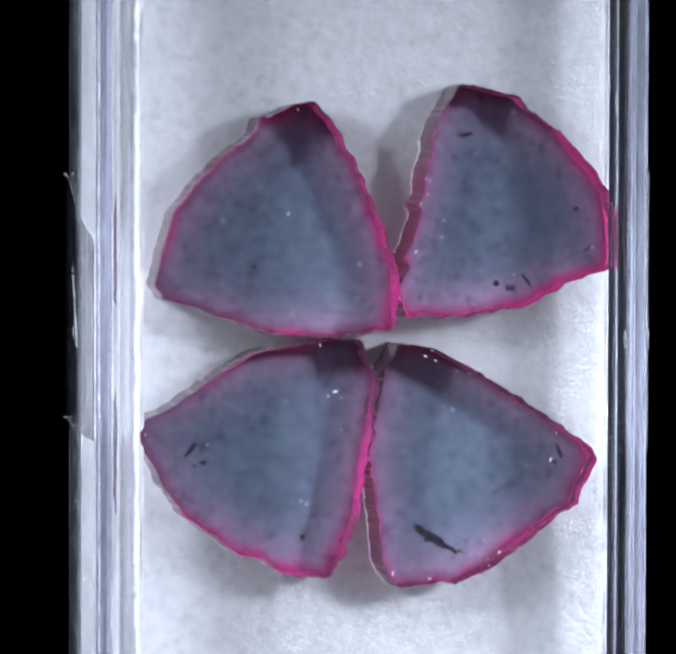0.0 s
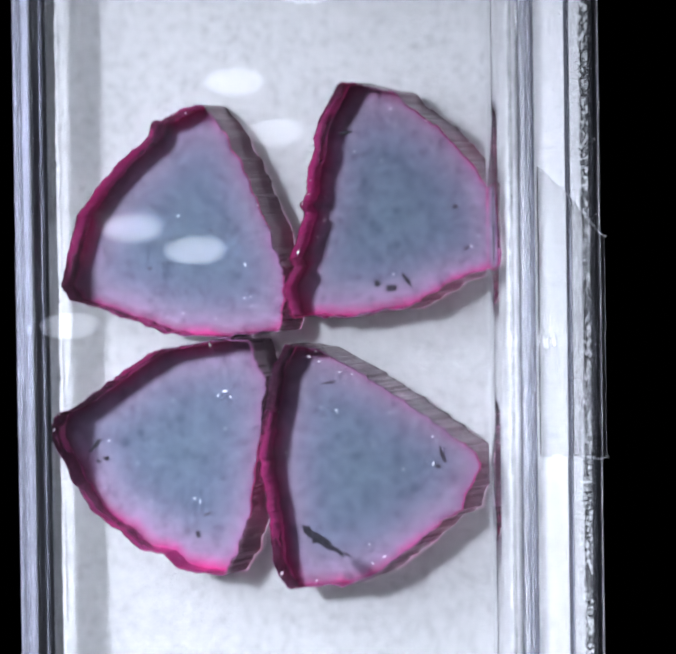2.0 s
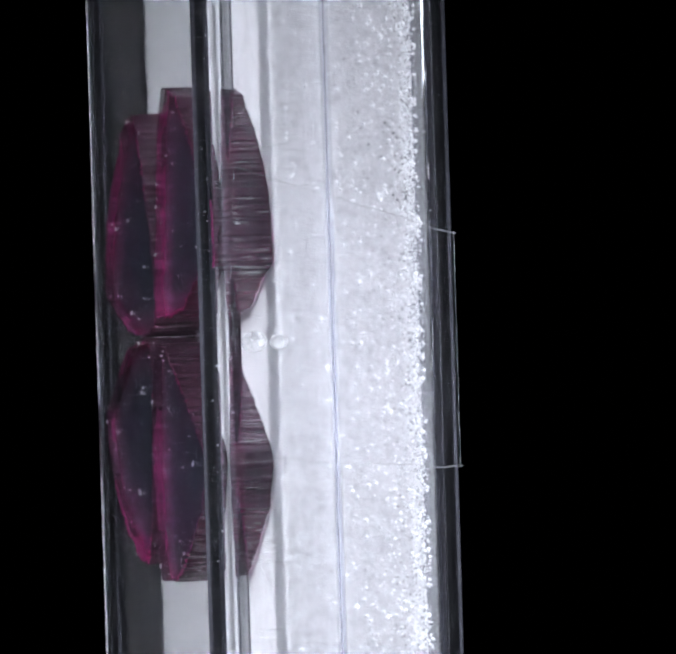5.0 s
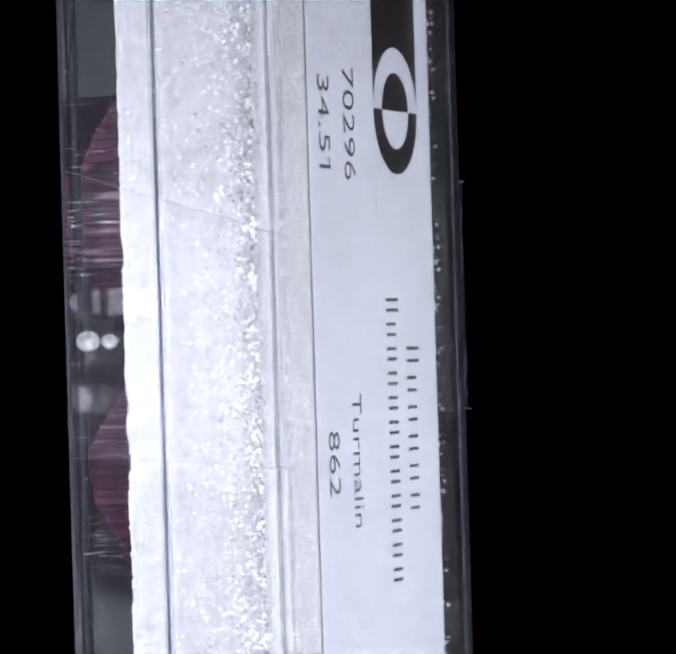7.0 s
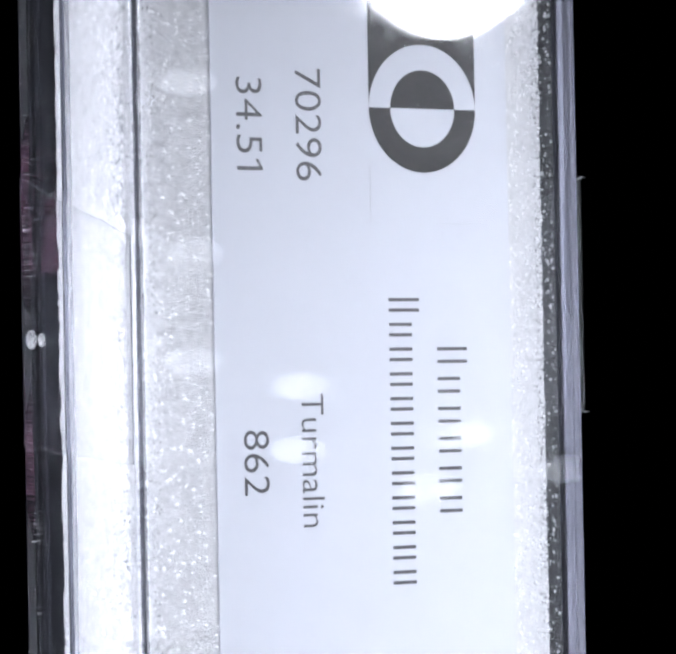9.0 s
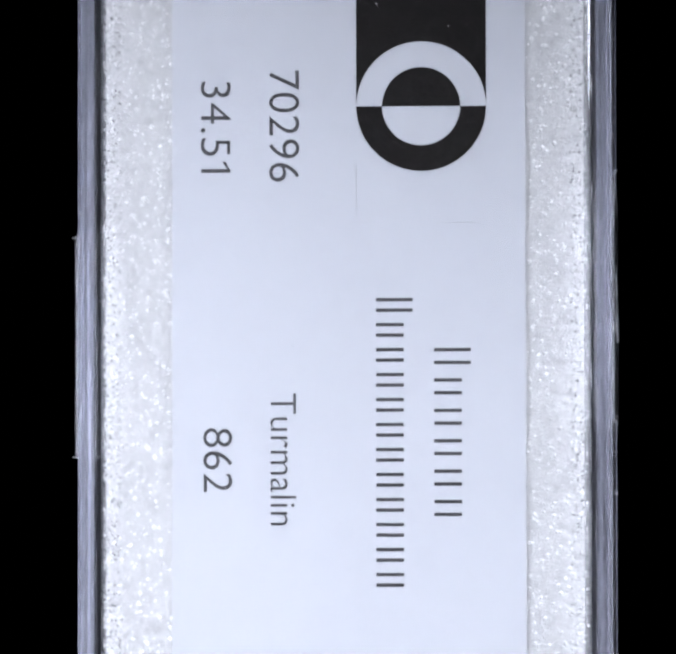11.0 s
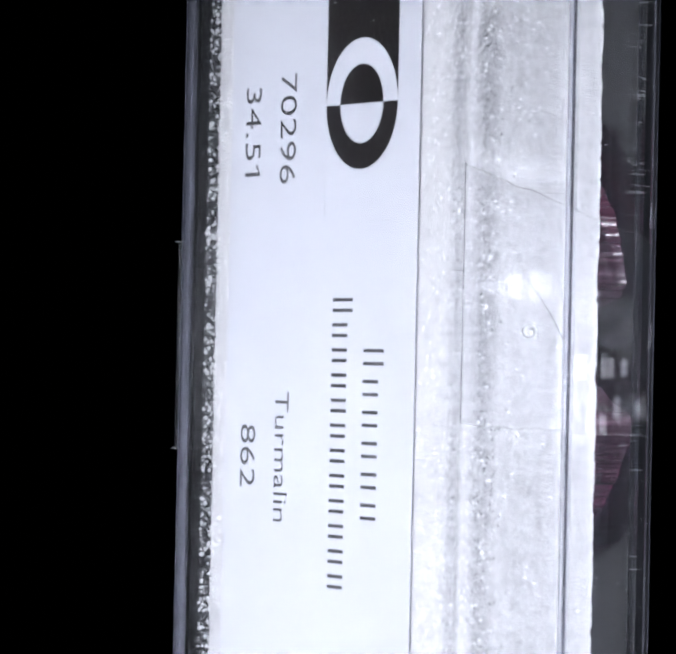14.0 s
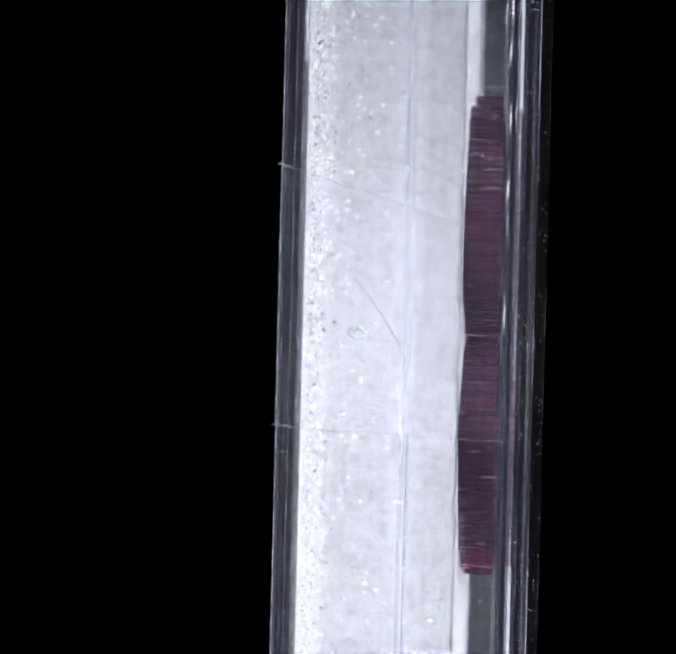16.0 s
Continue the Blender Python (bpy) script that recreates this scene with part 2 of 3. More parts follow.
def strand(name, points, radius, mat, parent=None, label=""):
    """A thin round thread through points in millimetres, as a mesh."""
    bm = bmesh.new()
    pts = scaled(points)
    loops = []
    for i, p in enumerate(pts):
        d = (pts[min(i + 1, len(pts) - 1)] - pts[max(i - 1, 0)]).normalized()
        u = d.orthogonal().normalized()
        w = d.cross(u)
        loops.append([p + (u * math.cos(k * math.pi / 3) + w * math.sin(k * math.pi / 3)) * radius * (0.3 + 0.7 * i / (len(pts) - 1)) * MM for k in range(6)])
    loft(bm, loops, True, True)
    return part(name, bm, mat, parent, label, True)


MOVERS = []


def mover(ob):
    MOVERS.append(ob)
    return ob


# ---- table, backdrop and lamps ----
bm = bmesh.new()
block(bm, -900, 900, -600, 1195, -8, 0)
tagged(part("table", bm, FABRIC), "black fabric-covered table under the turntable", "table", kind="structure")
bm = bmesh.new()
block(bm, -900, 900, 1200, 1208, 0, 1200)
tagged(part("backdrop", bm, FABRIC), "plain black fabric backdrop behind the box", "backdrop", kind="structure")


def turntable():
    thing = mover(tagged(new("turntable"), "black round turntable plate carrying the upright box", "turntable"))
    for name, r, z0, z1 in (("plate", 22, -33.5, -30.55), ("column", 9, -170, -33.6), ("base", 40, -179.9, -170.1)):
        bm = bmesh.new()
        ring = lambda rad, z: [Vector((rad * math.cos(k * math.pi / 32), rad * math.sin(k * math.pi / 32), z)) * MM for k in range(64)]
        loft(bm, [ring(r, z0), ring(r, z1 - 0.3), ring(r - 0.3, z1)], True, True)
        part(name, bm, DARK_METAL, thing)
    return thing


def lamp_on_stand(name, label, az, dist, z):
    """An Empty on the table with a foot and a pole; returns it and the pose of the lamp's head in its space."""
    x, y, _ = around(az, dist + 0.024, 0)
    thing = tagged(new(name), label, "lamp", "studio lamps")
    thing.matrix_world = pose(x, y, 0)
    top = (H + z) / MM
    for part_name, rad, z0, z1 in (("foot", 16, 0, 4), ("pole", 2.5, 3.9, top)):
        bm = bmesh.new()
        ring = lambda r, h: [Vector((r * math.cos(k * math.pi / 12), r * math.sin(k * math.pi / 12), h)) * MM for k in range(24)]
        loft(bm, [ring(rad, z0), ring(rad, z1 - 0.5), ring(rad - 0.5, z1)], True, True)
        part(part_name, bm, DARK_METAL, thing)
    return thing, pose(-x, -y, 0) @ look(around(az, dist, z), (0, 0, H))


def ring_lamp(az, dist, z):
    """A round lamp head: dark dish, rings of glowing reflector facets and a bright square centre, facing the box."""
    thing, m = lamp_on_stand("ring_lamp", "round black studio lamp with rings of glowing reflector facets", az, dist, z)
    bm = bmesh.new()
    ring = lambda r, h: [Vector((r * math.cos(k * math.pi / 24), r * math.sin(k * math.pi / 24), h)) * MM for k in range(48)]
    loft(bm, [ring(20, 26), ring(40, 12), ring(44, 3), ring(43, 2)], True, True)
    housing = part("housing", bm, DARK_METAL, thing)
    housing.matrix_local = m
    # The reflector facets glow by themselves, in place of mirroring the bulb.
    for radius, count, shift in ((38.5, 15, 0.0), (32.0, 10, 0.5)):
        for k in range(count):
            a = 2 * math.pi * (k + shift) / count
            bm = bmesh.new()
            cx, cy = radius * math.cos(a), radius * math.sin(a)
            loop = lambda s, zz: [Vector((cx + s * 3.3 * math.cos(q), cy + s * 1.55 * math.sin(q), zz)) * MM
                                  for q in (0, 0.6, 1.2, 1.9, 2.5, math.pi, -2.5, -1.9, -1.2, -0.6)]
            loft(bm, [loop(1, 1.95), loop(0.85, 1.4), loop(0.4, 1.1)], False, True)
            part("reflector_facet", bm, FACET_GLOW, housing)
    return thing


for az, dist, z, watts, rise in LAMPS:
    ring_lamp(az, dist + 0.004, z)


# ---- specimen box ----
def fillet(hx, hz, y, r, inward, n=7, dx=0.0):
    """Loops that round an edge: from the wall (hx, hz) at depth y - r * inward to the flat face at depth y."""
    out = []
    for k in range(n + 1):
        a = math.pi / 2 * k / n
        cut = r * (1 - math.cos(a))
        out.append(rounded_loop(y - inward * r * (1 - math.sin(a)), hx - cut, hz - cut, max(0.3, 1.6 - cut), dx=dx))
    return out


def shell(inner, outer, thing, name, label, rim_from):
    """A clear open tray from inner loops (rim to floor) and outer loops (rim to floor). The border of its flat
    face, where the wall stands behind it, and the inner fillet are parts of their own; the panes let the light in."""
    bm = bmesh.new()
    loft(bm, inner, False, True)
    bm.normal_update()
    for f in bm.faces:
        f.material_index = 2 if 0.1 < abs(f.normal.y) < 0.985 else 0
    loft(bm, outer, False, False)
    bm.verts.ensure_lookup_table()
    n, o = 28, len(inner) * 28
    for i in range(n):
        bm.faces.new((bm.verts[i], bm.verts[(i + 1) % n], bm.verts[o + (i + 1) % n], bm.verts[o + i]))
    last = bm.verts[:][-n:]
    ring = [bm.verts.new(p) for p in rim_from]
    border = [bm.faces.new((last[i], last[(i + 1) % n], ring[(i + 1) % n], ring[i])) for i in range(n)]
    bm.faces.new(ring)
    bmesh.ops.recalc_face_normals(bm, faces=bm.faces)
    for f in border:
        f.material_index = 1
    pieces = [bm, bm.copy(), bm.copy()]
    for k, piece in enumerate(pieces):
        bmesh.ops.delete(piece, geom=[f for f in piece.faces if f.material_index != k], context="FACES")
    made = []
    for part_name, piece in zip((name, "rim", "inner_fillet"), pieces):
        me = bpy.data.meshes.new(part_name)
        for f in piece.faces:
            tilt, at = abs(f.normal.y), f.calc_center_median().y / MM
            f.material_index = 0 if part_name != name else 3 if -6.05 < at < -5.3 else 2 if 0.2 < tilt < 0.97 else 0 if tilt > 0.9 else 1
            f.smooth = part_name == "inner_fillet"
        piece.to_mesh(me)
        piece.free()
        for mat in {"rim": (RIM,), "inner_fillet": (WALL,)}.get(part_name, (PLASTIC if name == "lid" else PLASTIC_BACK, WALL, EDGE, LIP)):
            me.materials.append(mat)
        ob = new(part_name, me)
        ob.parent = made[0] if made else thing
        made.append(ob)
    made[0]["label"] = label
    made[0].visible_shadow = False
    return made


def specimen_box():
    thing = mover(tagged(new("specimen_box"), "clear polystyrene specimen box standing upright on its end, taped shut", "box"))
    shell([rounded_loop(-5.69, 17.75, 28.8, 1.6), rounded_loop(-11.5, 17.42, 28.4, 1.6), rounded_loop(-12.05, 17.0, 28.05, 1.4),
           rounded_loop(-12.35, 16.5, 27.6, 1.2), rounded_loop(-12.7, 16.1, 27.2, 1.0), rounded_loop(-12.97, 15.7, 26.8, 0.8)],
          [rounded_loop(-5.69, 18.62, 29.72, 1.6), rounded_loop(-5.80, 18.84, 29.94, 1.6), rounded_loop(-6.02, 18.92, 30.0, 1.6)] + fillet(18.7, 29.8, -12.65, 0.4, -1)
          + [rounded_loop(-12.65, 17.1, 27.8, 1.3, dx=-0.65), rounded_loop(-12.72, 16.96, 27.66, 1.2, dx=-0.65)] + fillet(16.9, 27.6, -13.8, 0.3, -1, dx=-0.65),
          thing, "lid", "clear transparent lid with a raised stepped front", rounded_loop(-13.8, 16.2, 26.9, 0.8, dx=-0.65))
    _, rim, bend = shell([rounded_loop(-5.61, 17.75, 28.8, 1.0), rounded_loop(1.1, 17.4, 28.4, 1.0), rounded_loop(1.75, 17.1, 28.15, 0.9), rounded_loop(2.02, 16.5, 27.6, 0.8)],
                   [rounded_loop(-5.61, 18.7, 29.8, 1.6), rounded_loop(-5.56, 18.8, 29.9, 1.6), rounded_loop(-5.35, 18.85, 29.95, 1.6)] + fillet(18.45, 29.5, 2.7, 0.45, 1),
                   thing, "base", "clear transparent box bottom", rounded_loop(2.7, 17.0, 28.0, 0.8))
    rim.visible_shadow = bend.visible_shadow = False
    return thing


def wall_flecks():
    """Dust and small scratches on the outside of the clear walls."""
    rnd = random.Random(21)
    verts, faces = [], []
    for k in range(420):
        z = rnd.uniform(-27, 27)
        spot = rnd.random()
        if spot < 0.3:
            c, flat = (BX + rnd.uniform(-15.6, 15.6), -13.82, z), 1
        elif spot < 0.55:
            c, flat = (BX + rnd.choice((-17.57, 16.27)), rnd.uniform(-13.4, -12.75), z), 0
        elif spot < 0.9:
            y = rnd.uniform(-12.2, 2)
            c, flat = (BX + rnd.choice((-1, 1)) * (wall_x(y) + 0.02), y, z), 0
        else:
            c, flat = (BX + rnd.uniform(-18, 18), 2.72, z), 1
        r = rnd.uniform(0.012, 0.045)
        base = len(verts)
        for ax in range(3):
            for sg in (-1, 1):
                p = list(c)
                p[ax] += sg * r * (0.4 if ax == flat else rnd.uniform(0.5, 2.0))
                verts.append((p[0] * MM, p[1] * MM, p[2] * MM))
        for a in (0, 1):
            for b in (2, 3):
                for d in (4, 5):
                    faces.append((base + a, base + b, base + d))
    me = bpy.data.meshes.new("wall_flecks")
    me.from_pydata(verts, [], faces)
    me.materials.append(WHITE)
    return mover(tagged(new("wall_flecks", me), "white dust flecks on the clear box walls", "dust", kind="stuff"))


def wall_scratches():
    """Short fine scratches across the outside of the side walls, in loose bundles."""
    rnd = random.Random(33)
    verts, faces = [], []
    for side, y0, z0, spread, count in ((1, -11.0, 9.0, 6.0, 26), (1, -10.5, -14.0, 5.0, 22), (1, -8.0, 12.0, 4.0, 12), (1, -11.5, 2.0, 8.0, 10),
                                        (-1, -11.0, 14.0, 6.0, 26), (-1, -10.8, 22.0, 4.0, 14), (-1, -4.0, 5.0, 12.0, 12), (-1, -11.2, -12.0, 7.0, 12)):
        for k in range(count):
            y, z = y0 + rnd.gauss(0, 0.6), z0 + rnd.gauss(0, spread / 2)
            long, slope, half = rnd.uniform(0.3, 1.8), rnd.uniform(-0.12, 0.12), rnd.uniform(0.008, 0.018)
            base = len(verts)
            for end in (0, 1):
                yy, zz = y - long / 2 + end * long, z + slope * (end - 0.5) * long
                yy = max(-12.1, min(2.3, yy))
                x = wall_x(yy)
                for h, dz in ((0.004, -half), (0.004, half), (0.016, 0)):
                    verts.append(((BX + side * (x + h)) * MM, yy * MM, (zz + dz) * MM))
            faces += [(base, base + 1, base + 4, base + 3), (base + 1, base + 2, base + 5, base + 4), (base + 2, base, base + 3, base + 5)]
    me = bpy.data.meshes.new("wall_scratches")
    me.from_pydata(verts, [], faces)
    me.materials.append(FROST)
    ob = mover(tagged(new("wall_scratches", me), "fine whitish scratches across the clear side walls", "scratches", kind="stuff"))
    ob.visible_shadow = False
    return ob


def back_inset(y):
    """How far the foam's rounded back edge draws in at depth y."""
    f = max(0.0, min(1.0, (y + 0.8) / 2.6))
    return 4.8 * f ** 2.2


def foam_block():
    bm = bmesh.new()
    loops = []
    ys = [-8.98, -8.9, -8.6] + [-8.0 + 0.75 * k for k in range(8)] + [-2.3 + 0.2 * k for k in range(20)] + [1.65, 1.8]
    for k, y in enumerate(ys):
        inset = {0: 0.45, 1: 0.12}.get(k, 0.0) if k < 3 else back_inset(y)
        open_cells = max(0.0, min(1.0, (y + 0.9) / 1.6))
        loop = []
        hx, hz = 17.2 - inset, 28.2 - inset
        for sx, sz, n in ((1, 0, 300), (0, 1, 60), (-1, 0, 300), (0, -1, 60)):
            for i in range(n):
                f = 2 * i / n - 1
                p = Vector((BX + sx * hx - sz * f * hx, y, sz * hz + sx * f * hz))
                w = noise.noise(p * 0.3) * 0.25 + noise.noise(p * 1.3) * 0.10 + (noise.noise(p * 5.0) * 0.12 if k < 3 else 0)
                pit = open_cells * (1.0 if y < 0.9 else 0.25) * max(0.0, 0.10 + 0.35 * noise.noise(p * 1.7) + 0.45 * noise.noise(p * 4.1))
                p += Vector((-sx * (abs(w) * 0.5 + pit), abs(w) if k < 3 else 0, -sz * (abs(w) + pit)))
                loop.append(p * MM)
        loops.append(loop)
    loft(bm, loops, False, True)
    nx, nz = 70, 110
    grid = []
    for i in range(nx + 1):
        row = []
        for j in range(nz + 1):
            x, z = BX - 16.95 + 33.9 * i / nx, -27.95 + 55.9 * j / nz
            w = noise.noise((x * 0.5, z * 0.5, 2)) * 0.05 + noise.noise((x * 2.5, z * 2.5, 7)) * 0.03
            edge = max(0, abs(x - BX) - 16.2) * 0.25
            row.append(bm.verts.new(Vector((x, -9.0 + abs(w) + edge, z)) * MM))
        grid.append(row)
    for i in range(nx):
        for j in range(nz):
            bm.faces.new((grid[i][j], grid[i + 1][j], grid[i + 1][j + 1], grid[i][j + 1]))
    return mover(tagged(part("foam_block", bm, FOAM, None, "", True), "white soft foam pad filling the box bottom", "foam"))


def bubble_field(name, count, seed, reach, mat, label, fine=1.0):
    """Tiny facets where the foam is pressed against the clear walls; reach: how far they spread from the back edge."""
    rnd = random.Random(seed)
    verts, faces = [], []
    for k in range(count):
        side = rnd.random()
        z = rnd.uniform(-27, 27)
        if side < 0.55:
            sx = 1 if side < 0.42 else -1
            y = 0.75 - min(8.8, rnd.expovariate(1 / reach))
            c, flat = (BX + sx * 17.27, y, z), 0
        else:
            sx = 1 if side < 0.79 else -1
            if fine < 1.0:
                x = BX + sx * rnd.uniform(15.6, 17.1)
            else:
                x = rnd.uniform(11.7, 16.3) if sx > 0 else -rnd.uniform(12.9, 16.9)
            f = max(0.0, (17.2 - abs(x - BX)) / 4.8)
            c, flat = (x, min(1.8, 2.6 * f ** 0.455 - 0.8), z), 1
        r = (0.04 + 0.15 * rnd.random() ** 3) * fine
        base = len(verts)
        for ax in range(3):
            for sg in (-1, 1):
                p = list(c)
                p[ax] += sg * r * (0.5 if ax == flat else rnd.uniform(0.6, 1.5))
                verts.append((p[0] * MM, p[1] * MM, p[2] * MM))
        for a in (0, 1):
            for b in (2, 3):
                for d in (4, 5):
                    faces.append((base + a, base + b, base + d) if (a + b + d) % 2 else (base + a, base + d, base + b))
    me = bpy.data.meshes.new(name)
    me.from_pydata(verts, [], faces)
    me.materials.append(mat)
    ob = mover(tagged(new(name, me), label, "bubbles", kind="stuff"))
    ob.visible_shadow = False
    return ob


def wall_x(y):
    """Half width of the outside of the box at depth y, in millimetres."""
    if y < -5.72:
        return 18.75 + 0.2 * (y + 13.3) / 7.55
    return 18.9 - 0.45 * (y + 5.69) / 7.9


def tape_strip(side, top, bottom, seed, label):
    """Clear tape along one side wall; top and bottom: (z at the lid end, z at the back end)."""
    bm = bmesh.new()
    n, loops = 26, []
    for k in range(n + 1):
        f = k / n
        y = -12.2 + 14.9 * f
        out = wall_x(y) + 0.02 + 0.07 * max(0, y - 1.2)
        out += 0.04 * abs(noise.noise((y * 0.6, seed, 0)))
        z1 = top[0] + (top[1] - top[0]) * f + noise.noise((y * 0.5, seed, 1)) * 0.25
        z0 = bottom[0] + (bottom[1] - bottom[0]) * f + noise.noise((y * 0.5, seed, 2)) * 0.25
        col = [(out, z) for z in (z0, z0 + 0.6 * (z1 - z0), z1)] + [(out + 0.07, z) for z in (z1, z0 + 0.6 * (z1 - z0), z0)]
        loops.append([Vector((BX + side * x, y, z)) * MM for x, z in col])
    loft(bm, loops, True, True)
    thing = mover(tagged(new("tape_strip"), label, "tape", "tape strips"))
    film = part("film", bm, FILM, thing)
    film.visible_shadow = False
    rnd = random.Random(int(seed * 7))
    for at in (2, 0):
        pts = [(loops[k][at] + loops[k][5 - at]) / (2 * MM) + Vector((side * 0.03, 0, rnd.uniform(-0.06, 0.06))) for k in range(n + 1)]
        edge = strand("cut_edge", pts, 0.03, FROST, thing, "frayed whitish cut edge")
        edge.visible_shadow = False
        tip = Vector(pts[-1])
        curl = [tip + Vector((side * 0.04 * j, 0.05 * j, rnd.uniform(-0.12, 0.12))) for j in range(5)]
        strand("frayed_end", curl[::-1], 0.05, FROST, thing, "frayed glue thread at the tape's end").visible_shadow = False
    return thing


def gate_mark(side, y, z, s):
    """The small round moulding mark on a side wall."""
    bm = bmesh.new()
    x = wall_x(y) + 0.01
    ring = lambda r, h: [Vector((BX + side * (x + h), y + r * math.cos(k * math.pi / 12), z + r * math.sin(k * math.pi / 12) * 0.8)) * MM for k in range(24)]
    loft(bm, [ring(0.85 * s, 0.0), ring(0.8 * s, 0.05), ring(0.6 * s, 0.09), ring(0.45 * s, 0.05), ring(0.2 * s, 0.04)], True, True)
    return bm


def slice_mesh(name, outline, seed):
    """A polished crystal slice: outline in x and z (mm), striated prism sides, concentric rings carry the zone."""
    n = 340
    pts = [Vector(p) for p in outline]
    cut = [(b - a).length for a, b in zip(pts, pts[1:] + pts[:1])]
    total = sum(cut)
    ring = []
    for k in range(n):
        s = total * k / n
        for a, b, c in zip(pts, pts[1:] + pts[:1], cut):
            if s <= c:
                p = a.lerp(b, s / c)
                break
            s -= c
        ring.append(p)
    for _ in range(1):
        ring = [(ring[i - 1] + ring[i] * 2 + ring[(i + 1) % n]) / 4 for i in range(n)]
    mid = sum(ring, Vector((0, 0))) / n
    for k, p in enumerate(ring):
        d = (p - mid).normalized()
        ring[k] = p + d * (noise.noise((p.x * 1.1, p.y * 1.1, seed)) * 0.22 + noise.noise((p.x * 3.3, p.y * 3.3, seed + 9)) * 0.10 + noise.noise((p.x * 8.5, p.y * 8.5, seed + 4)) * 0.05)
    front, back = -12.86, -9.03
    steps = (1.0, 0.99, 0.965, 0.93, 0.88, 0.8, 0.68, 0.52, 0.34, 0.16)
    thing = new(name)

    def surface(part_name, levels, mat, middle):
        """Rings at (scale, y, zone); middle: closes the last ring."""
        bm = bmesh.new()
        zone = bm.verts.layers.float.new("zone")
        rows = []
        for scale, y, z in levels:
            row = []
            for p in ring:
                q = mid + (p - mid) * scale
                v = bm.verts.new(Vector((q.x, y, q.y)) * MM)
                v[zone] = z
                row.append(v)
            rows.append(row)
        for a, b in zip(rows, rows[1:]):
            for i in range(n):
                bm.faces.new((a[i], a[(i + 1) % n], b[(i + 1) % n], b[i]))
        if middle:
            c = bm.verts.new(Vector((mid.x, levels[-1][1], mid.y)) * MM)
            c[zone] = 1.0
            for i in range(n):
                bm.faces.new((rows[-1][i], rows[-1][(i + 1) % n], c))
        ob = part(part_name, bm, mat, thing)
        flip = {"front_face": (0, -1, 0), "back_face": (0, 1, 0)}.get(part_name)
        if flip and ob.data.polygons[0].normal.dot(Vector(flip)) < 0 or part_name.startswith("prism") and ob.data.polygons[0].normal.dot(Vector((ring[0].x - mid.x, 0, ring[0].y - mid.y))) < 0:
            ob.data.flip_normals()
        return ob
    face = surface("front_face", [(1.0 if s == 1.0 else s, front + (0.10 if s == 1.0 else 0.0), 1 - s) for s in steps], GEM_FRONT, True)
    face.visible_shadow = False
    face["label"] = "clear polished face with a thin pink rim"
    side = surface("prism_side", [(1.0, y, 0.0) for y in (front + 0.10, front + 1.0, back - 1.7)], GEM_SIDE, False)
    side["label"] = "striated dark pink crystal sides"
    side.visible_shadow = False
    foot = surface("prism_foot", [(1.0, y, 0.0) for y in (back - 1.7, back - 0.8, back)], GEM_SIDE, False)
    foot["label"] = "lower striated dark pink crystal sides on the foam"
    body = surface("back_face", [(s, back, 1 - s) for s in steps], GEM_BACK, True)
    body["label"] = "grey-blue core with lilac zone and pink rim"
    body.visible_shadow = False
    skin = surface("growth_zone", [(0.985, y, 0.0) for y in (front + 0.13, -11.0, back - 0.03)], GEM_ZONE, False)
    skin["label"] = "thin hot pink zone under the crystal sides"
    skin.visible_shadow = False
    return thing


